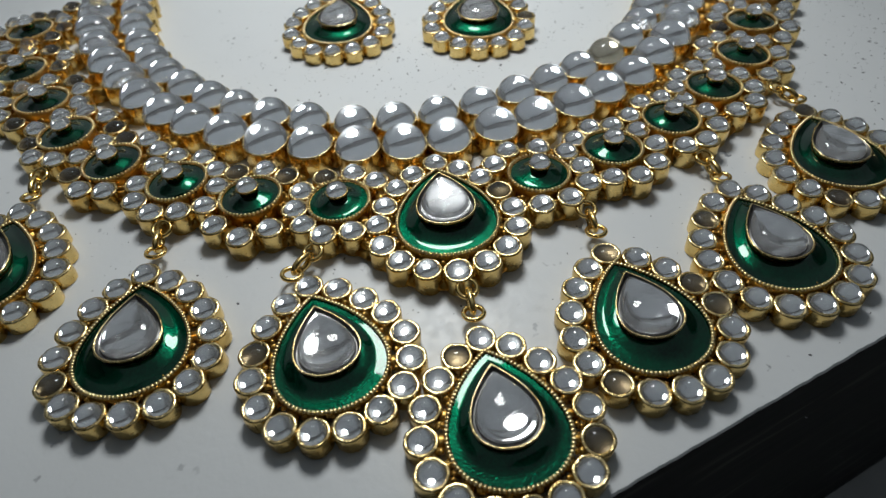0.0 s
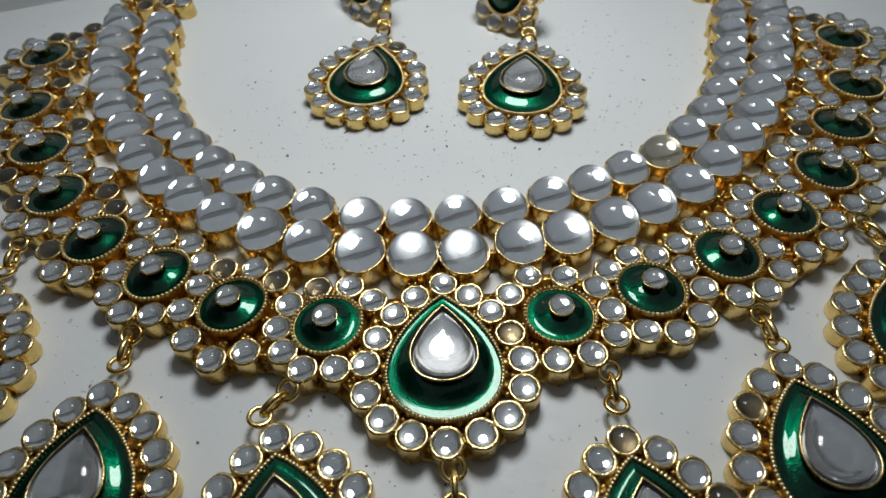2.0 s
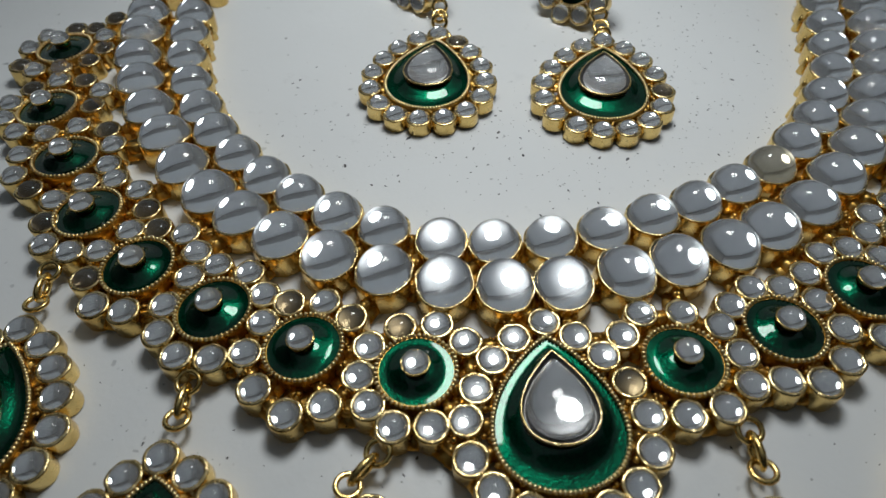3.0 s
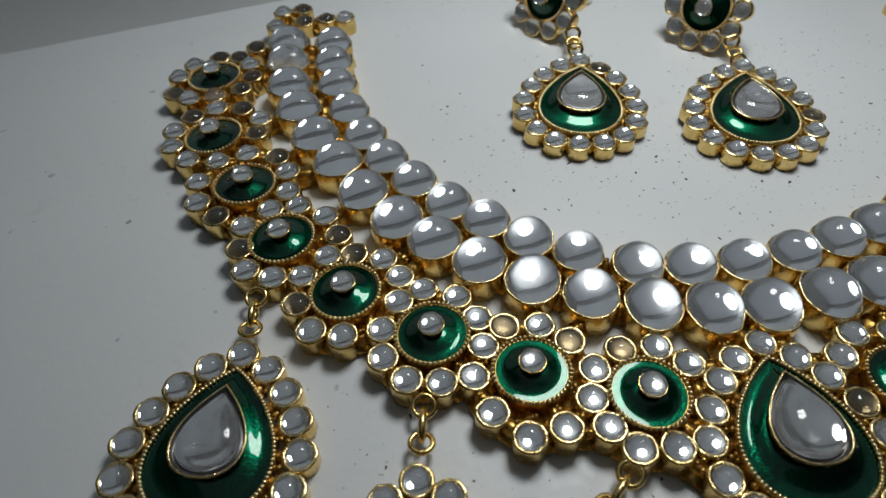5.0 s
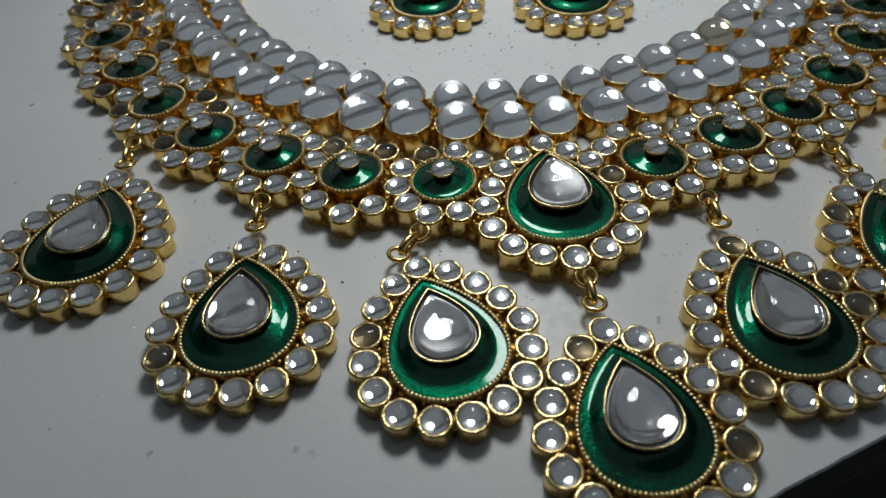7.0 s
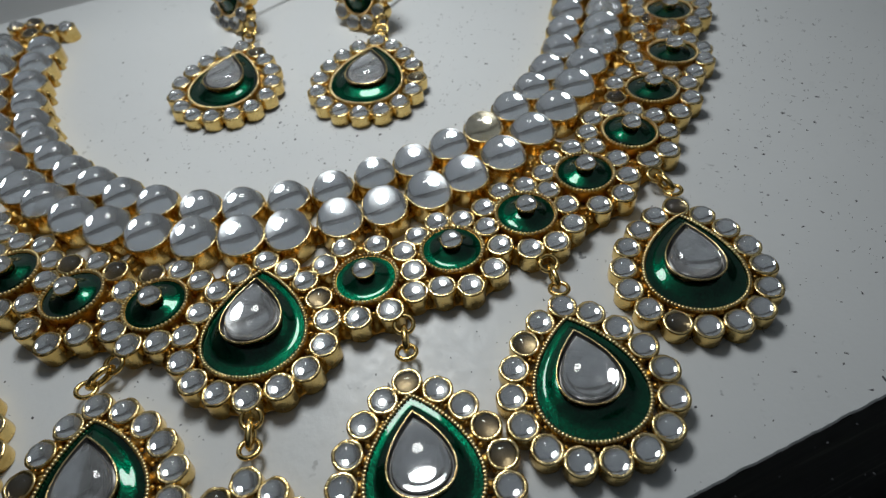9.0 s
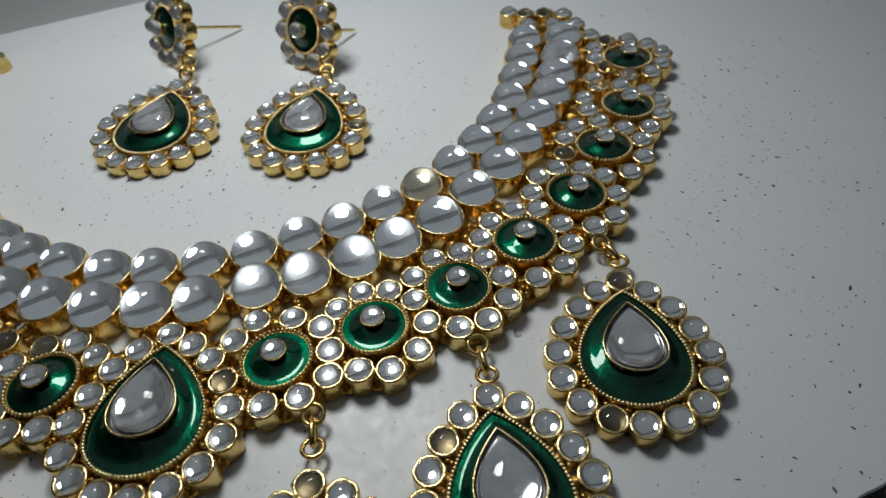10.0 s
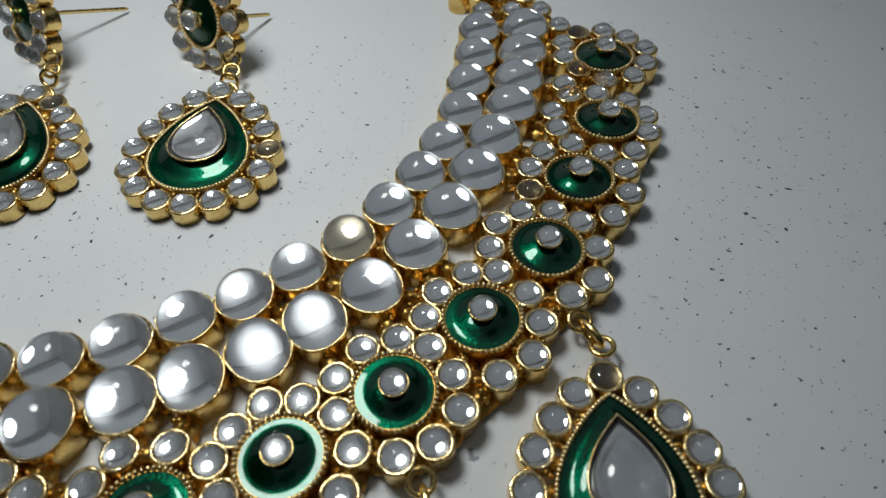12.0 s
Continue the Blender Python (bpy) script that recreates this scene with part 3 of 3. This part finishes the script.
# ---- the collar ----
necklace = tagged(new("necklace"), "gold collar necklace with glass cabochons and green enamel discs", "necklace")
INNER_LEFT = [
    (-22.4, 9.4), (-30.0, 11.3), (-37.0, 13.7), (-43.3, 16.9), (-49.9, 21.0), (-55.7, 25.8),
    (-60.9, 31.5), (-65.9, 37.8), (-70.3, 45.5), (-73.2, 52.9), (-75.5, 59.9),
]
INNER_RIGHT = [
    (-14.0, 8.8), (-6.2, 9.7), (1.6, 11.6), (8.8, 14.7), (15.8, 18.5), (22.1, 22.6),
    (28.1, 27.1), (34.0, 32.5), (38.7, 39.0), (42.5, 45.5), (45.5, 52.5), (47.6, 60.1),
    (48.8, 67.9), (49.4, 75.5), (49.7, 83.2),
]
OUTER_LEFT = [
    (-20.4, 1.5), (-28.8, 3.0), (-36.7, 5.0), (-43.9, 8.0), (-50.7, 11.8), (-57.3, 16.9),
    (-63.5, 22.9), (-69.6, 29.2), (-75.0, 36.2), (-79.4, 43.5), (-82.3, 51.0), (-84.3, 57.9),
]
OUTER_RIGHT = [
    (-12.0, 1.3), (-4.1, 2.0), (3.9, 4.0), (11.8, 7.1), (19.1, 10.6), (25.9, 14.5),
    (32.2, 19.0), (38.3, 24.4), (43.3, 31.4), (47.5, 38.6), (50.8, 46.0), (53.6, 53.8),
    (55.9, 61.5), (57.2, 68.5), (57.9, 75.8), (58.4, 83.6),
]
STONES_MIDDLE_LEFT = [
    (-44.0, -0.9), (-39.0, -1.3), (-35.8, -4.4), (-34.4, -8.8), (-27.0, -4.1), (-19.7, -9.5),
    (-43.2, -15.4), (-38.7, -14.9), (-35.0, -13.5), (-31.7, -17.9), (-26.9, -20.3), (-22.8, -18.5),
    (-19.8, -13.9), (-17.6, -17.7), (-11.8, -5.1), (-7.7, -7.1), (-9.8, -18.8), (-14.0, -19.6),
]
STONES_MIDDLE_RIGHT = [
    (11.8, -2.4), (14.0, 1.1), (19.1, 2.2), (23.7, 1.1), (25.6, 4.6), (28.4, 7.9),
    (32.5, 8.8), (26.1, -2.6), (26.8, -6.8), (31.1, -5.7), (35.4, -5.0), (38.7, -1.3),
    (23.8, -10.3), (19.4, -12.2),
]
STONES_LEFT = [
    (-89.9, 20.4), (-84.5, 20.8), (-80.0, 23.5), (-71.5, 20.2), (-69.9, 15.6), (-71.4, 11.1),
    (-67.0, 12.6), (-62.1, 11.1), (-85.7, 15.1), (-83.4, 10.6), (-74.4, 6.8), (-70.4, -1.5),
    (-66.2, -2.2), (-61.9, -1.4), (-59.2, 2.9), (-50.9, 3.8), (-48.0, 0.9), (-57.7, -10.0),
    (-53.1, -10.2), (-48.3, -8.3), (-47.0, -3.4), (-47.1, -12.5), (-95.8, 27.4), (-94.1, 23.1),
    (-81.5, 33.5), (-90.7, 35.0), (-93.0, 38.8), (-97.6, 37.2), (-102.6, 43.6), (-101.3, 48.1),
    (-90.2, 50.1),
]
STONES_RIGHT = [
    (54.3, 36.9), (57.6, 39.1), (61.9, 39.4), (65.9, 37.5), (70.3, 39.2), (73.1, 43.5),
    (73.2, 48.5), (58.9, 47.9), (60.9, 51.8), (65.5, 53.6), (70.2, 51.9), (74.9, 52.6),
    (63.3, 57.2), (62.9, 61.2), (65.7, 65.3), (70.3, 66.2), (74.9, 64.4), (77.4, 61.1),
    (77.4, 56.8), (64.8, 68.7), (71.9, 70.3), (76.6, 71.6), (79.3, 75.3), (79.7, 79.7),
    (76.8, 82.8), (72.7, 84.6), (65.2, 76.5), (65.2, 80.5), (64.5, 86.2),
]
STONES_RIGHT_LOW = [
    (53.3, 32.2), (54.4, 28.3), (50.4, 27.6), (46.7, 24.7), (45.5, 20.7), (46.3, 16.4),
    (49.6, 13.1), (54.9, 13.2), (59.0, 16.1), (60.0, 20.9), (58.4, 25.1), (63.8, 25.1),
    (67.9, 33.1), (67.3, 27.8), (35.9, 11.7), (38.4, 15.4), (42.3, 17.4), (36.7, 7.3),
    (39.4, 3.5), (44.1, 2.9), (48.2, 4.9), (50.5, 8.7),
]
STONES_ENDS = [
    (45.4, 96.6), (49.5, 95.7), (53.9, 96.4), (58.3, 96.0), (50.2, 90.6), (55.9, 91.4), (61.3, 91.6),
    (-90.5, 71.1), (-86.7, 73.2), (-84.8, 68.5), (-80.2, 69.9), (-76.1, 71.2), (-90.1, 65.2),
]
END_BARE = [(49.5, 95.7), (53.9, 96.4), (-86.7, 73.2), (-84.8, 68.5), (-80.2, 69.9)]
STONES_BARE = [
    (-32.0, -5.1), (-23.0, -5.9), (-16.4, -6.4), (-74.9, 23.7), (-59.1, 7.6), (-79.2, 8.3),
    (-73.0, 2.3), (-55.5, 4.3), (-61.2, -6.2), (-80.6, 29.1), (-86.1, 35.7), (-94.3, 32.0),
    (-101.0, 38.0), (-97.4, 51.6), (-93.4, 52.2), (-91.3, 56.6), (-88.0, 46.0), (-88.7, 41.6),
    (59.0, 43.4), (67.4, 72.8), (68.0, 83.8),
]
DISCS = [
    (-95.2, 44.3), (-87.7, 26.8), (-77.6, 15.5), (-67.1, 5.1), (-54.7, -3.1), (-41.1, -8.1),
    (-27.5, -11.6), (-12.9, -12.3), (19.1, -5.2), (31.7, 1.7), (42.9, 10.3), (52.7, 20.8),
    (60.8, 32.5), (66.1, 45.8), (71.2, 59.0), (72.2, 76.4),
]
nodes = []


def row_turns(row):
    """How each cabochon of a row is turned: its long way across the row."""
    for i, p in enumerate(row):
        a, b = row[max(i - 1, 0)], row[min(i + 1, len(row) - 1)]
        yield p, math.atan2(b[1] - a[1], b[0] - a[0])


inner = INNER_LEFT[::-1] + INNER_RIGHT
outer = OUTER_LEFT[::-1] + OUTER_RIGHT
for row, is_outer in ((inner, False), (outer, True)):
    for (x, y), turn in row_turns(row):
        clear = (x, y) == (34.0, 32.5)
        big_stone(necklace, x, y, turn, is_outer, clear)
        nodes.append((x, y, 4.2))
for x, y in DISCS:
    disc(necklace, at(x, y))
    nodes.append((x, y, DISC_R))
for group in (STONES_MIDDLE_LEFT, STONES_MIDDLE_RIGHT, STONES_LEFT, STONES_RIGHT, STONES_RIGHT_LOW, STONES_ENDS):
    for x, y in group:
        small_stone(necklace, x, y, bare=(x, y) in END_BARE, size=1.06)
        nodes.append((x, y, 2.0))
for x, y in STONES_BARE:
    small_stone(necklace, x, y, bare=True, size=1.06)
    nodes.append((x, y, 2.0))
MIDDLE = (4.4, -15.1, 12.5, 11.17)
drop(necklace, MIDDLE[3], "middle", at(MIDDLE[0], MIDDLE[1], 0.0, radians(MIDDLE[2])), (3,))
w, tip, bottom, power = RING
ring_turn = Matrix.Rotation(radians(MIDDLE[2]), 2)
for p in tear_points(16, w * MIDDLE[3], tip * MIDDLE[3], bottom * MIDDLE[3], power):
    q = ring_turn @ p
    nodes.append((q.x + MIDDLE[0], q.y + MIDDLE[1], 2.0))


def soldered_frame():
    """Gold bridges under the cups wherever two of them stand close together."""
    rng = random.Random(3)
    bm = bmesh.new()
    for i, (x, y, r) in enumerate(nodes):
        for u, v, s in nodes[i + 1:]:
            gap = math.hypot(u - x, v - y) - r - s
            if gap < 2.4:
                d = Vector((u - x, v - y)).normalized()
                bar(bm, Vector((x, y)) + d * (r - 0.35), Vector((u, v)) - d * (s - 0.35), rng.uniform(1.1, 1.9), rng.uniform(0.9, 1.3), rng.uniform(2.5, 3.1))
                bar(bm, Vector((x, y)) + d * (r - 0.5), Vector((u, v)) - d * (s - 0.5), rng.uniform(3.0, 3.8), 0.7, rng.uniform(1.3, 1.7))
                p = Vector((x, y)).lerp(Vector((u, v)), (r + gap / 2) / (r + s + gap))
                for _ in range(3):
                    ball(bm, p.x + rng.uniform(-0.8, 0.8), p.y + rng.uniform(-0.8, 0.8), rng.uniform(2.3, 3.1), rng.uniform(0.25, 0.5), 1)
    return mesh_of(bm, "soldered_frame", [GOLD_ROUGH])


part("soldered_frame", soldered_frame(), necklace)


def prong_mesh():
    bm = bmesh.new()
    lathe(bm, [(0.95, 0.1, 0), (0.8, 1.2, 0), (0.45, 2.6, 0), (0.0, 3.6, 0)], 10)
    return mesh_of(bm, "prong", [GOLD])


PRONG = prong_mesh()
for row in (inner[:7], inner[-7:]):
    for (x, y), (u, v) in zip(row, row[1:]):
        d = Vector((v - y, x - u)).normalized()
        mid = Vector(((x + u) / 2, (y + v) / 2))
        to_inside = d if d.dot(Vector((-12.0, 60.0)) - mid) > 0 else -d
        p = mid + to_inside * 3.4
        part("prong", PRONG, necklace, at(p.x, p.y))

# ---- the earrings ----
def pin_mesh(length):
    bm = bmesh.new()
    lathe(bm, [(0.0, -length, 0), (0.25, -length + 0.3, 0), (0.38, -length + 0.9, 0), (0.38, 0.0, 0), (0.8, 0.5, 0), (0.0, 0.9, 0)], 12)
    return mesh_of(bm, "pin", [GOLD])


def earring(x, y, turn, scale, bare, centre, tip, links):
    thing = tagged(new("earring"), "gold drop earring with green enamel and glass stones", "earring", "pair of earrings")
    thing.matrix_basis = at(x, y, 0.0, radians(turn))
    lift = 0.95
    drop(thing, scale, "earring", Matrix.Translation((0, 0, lift * MM)) @ Matrix.Rotation(radians(4.5), 4, "X"), bare, 0.72)
    bm = bmesh.new()
    lathe(bm, [(2.2, 0.03, 0), (2.6, 0.5, 0), (2.6, lift + 0.6, 0), (0.0, lift + 0.7, 0)], 24)
    part("back_boss", mesh_of(bm, "earring_boss", [GOLD_ROUGH]), thing)
    back = thing.matrix_basis.inverted()
    c, e = Vector(centre) * MM, Vector(tip) * MM
    front = (c - e).normalized()
    m = back @ Matrix.Translation(c) @ front.to_track_quat("Z", "Y").to_matrix().to_4x4()
    m = m @ Matrix.Translation((0, 0, -2.6 * MM))
    disc(thing, m, 0.0)
    bm = bmesh.new()
    for i in range(10):
        a, b = (Vector((6.75 * math.cos(TAU * k / 10), 6.75 * math.sin(TAU * k / 10))) for k in (i, i + 1))
        d = (b - a).normalized()
        bar(bm, a + d * 1.7, b - d * 1.7, 1.3, 1.4, 3.0)
        bar(bm, a * 0.75, a * 0.6, 1.6, 1.2, 2.8)
    part("soldered_frame", mesh_of(bm, "stud_frame", [GOLD_ROUGH]), thing, m)
    for i in range(10):
        a = TAU * (i + 0.3) / 10
        cup = part("bezel", BEZELS[i % 5], thing, m @ at(6.8 * math.cos(a), 6.8 * math.sin(a), 0.8) @ Matrix.Diagonal((1, 1, 0.75, 1)))
        lit(part("stone", STONE_STUD, cup, label="clear domed glass stone"))
    part("pin", pin_mesh((c - e).length / MM - 3.0), thing, m @ Matrix.Translation((0, 0, 0.6 * MM)), "thin gold ear pin")
    for (lx, ly, lz), tilt in links:
        place = back @ Vector((lx * MM, ly * MM, lz * MM))
        part("chain_ring", CHAIN_RING, thing, Matrix.Translation(place) @ Matrix.Rotation(tilt, 4, "X") @ Matrix.Rotation(0.4, 4, "Z"))


earring(-23.6, 47.3, 2.7, 10.95, (1,), (-32.2, 77.6, 8.1), (-21.4, 93.0, 0.4), (((-26.0, 70.3, 4.0), 1.1), ((-25.6, 68.1, 3.2), 0.4), ((-25.2, 66.0, 3.0), 1.0), ((-23.7, 61.3, 2.8), 0.5)))
earring(7.7, 49.6, 2.3, 11.1, (4,), (0.9, 77.6, 8.1), (8.2, 92.2, 0.4), (((6.3, 72.1, 4.0), 1.1), ((6.8, 69.3, 3.2), 0.4), ((7.2, 66.5, 3.0), 1.0), ((7.8, 64.1, 2.8), 0.5)))

# ---- the lamps ----
def desk_lamp():
    """A small round lamp head on a bent arm, standing on the bench."""
    thing = tagged(new("desk_lamp"), "small white desk lamp with a round head", "lamp")
    hx, hy, hz = (v / MM for v in LAMP_EYE)
    thing.matrix_basis = at(-480.0, 180.0, BENCH_Z)
    ox, oy, oz = hx + 480.0, hy - 180.0, hz - BENCH_Z
    bm = bmesh.new()
    lathe(bm, [(36.0, 2.0, 0), (37.0, 6.0, 0), (30.0, 20.0, 0), (12.0, 34.0, 0), (0.0, 36.0, 0)], 40)
    part("shade", mesh_of(bm, "lamp_shade", [LAMP_WHITE]), thing, at(ox, oy, oz))
    bm = bmesh.new()
    lathe(bm, [(0.0, 0.0, 0), (58.0, 0.0, 0), (58.0, 10.0, 0), (50.0, 16.0, 0), (0.0, 18.0, 0)], 40)
    part("base", mesh_of(bm, "lamp_base", [LAMP_WHITE]), thing)
    curve = bpy.data.curves.new("lamp_arm", "CURVE")
    curve.dimensions, curve.bevel_depth, curve.bevel_resolution = "3D", 4.0 * MM, 3
    line = curve.splines.new("NURBS")
    stops = [(0, 0, 10), (0, 0, 180), (0, 0, 330), (ox * 0.6, oy * 0.6, 370), (ox, oy, oz + 90), (ox, oy, oz + 33)]
    line.points.add(len(stops) - 1)
    for p, (x, y, z) in zip(line.points, stops):
        p.co = (x * MM, y * MM, z * MM, 1)
    line.use_endpoint_u, line.order_u = True, 4
    curve.materials.append(LAMP_WHITE)
    part("arm", curve, thing)


desk_lamp()
# Housing of the added fill panel, out of view.
panel = tagged(new("fill_panel"), "long white unseen fill panel under the ceiling", "ceiling light")
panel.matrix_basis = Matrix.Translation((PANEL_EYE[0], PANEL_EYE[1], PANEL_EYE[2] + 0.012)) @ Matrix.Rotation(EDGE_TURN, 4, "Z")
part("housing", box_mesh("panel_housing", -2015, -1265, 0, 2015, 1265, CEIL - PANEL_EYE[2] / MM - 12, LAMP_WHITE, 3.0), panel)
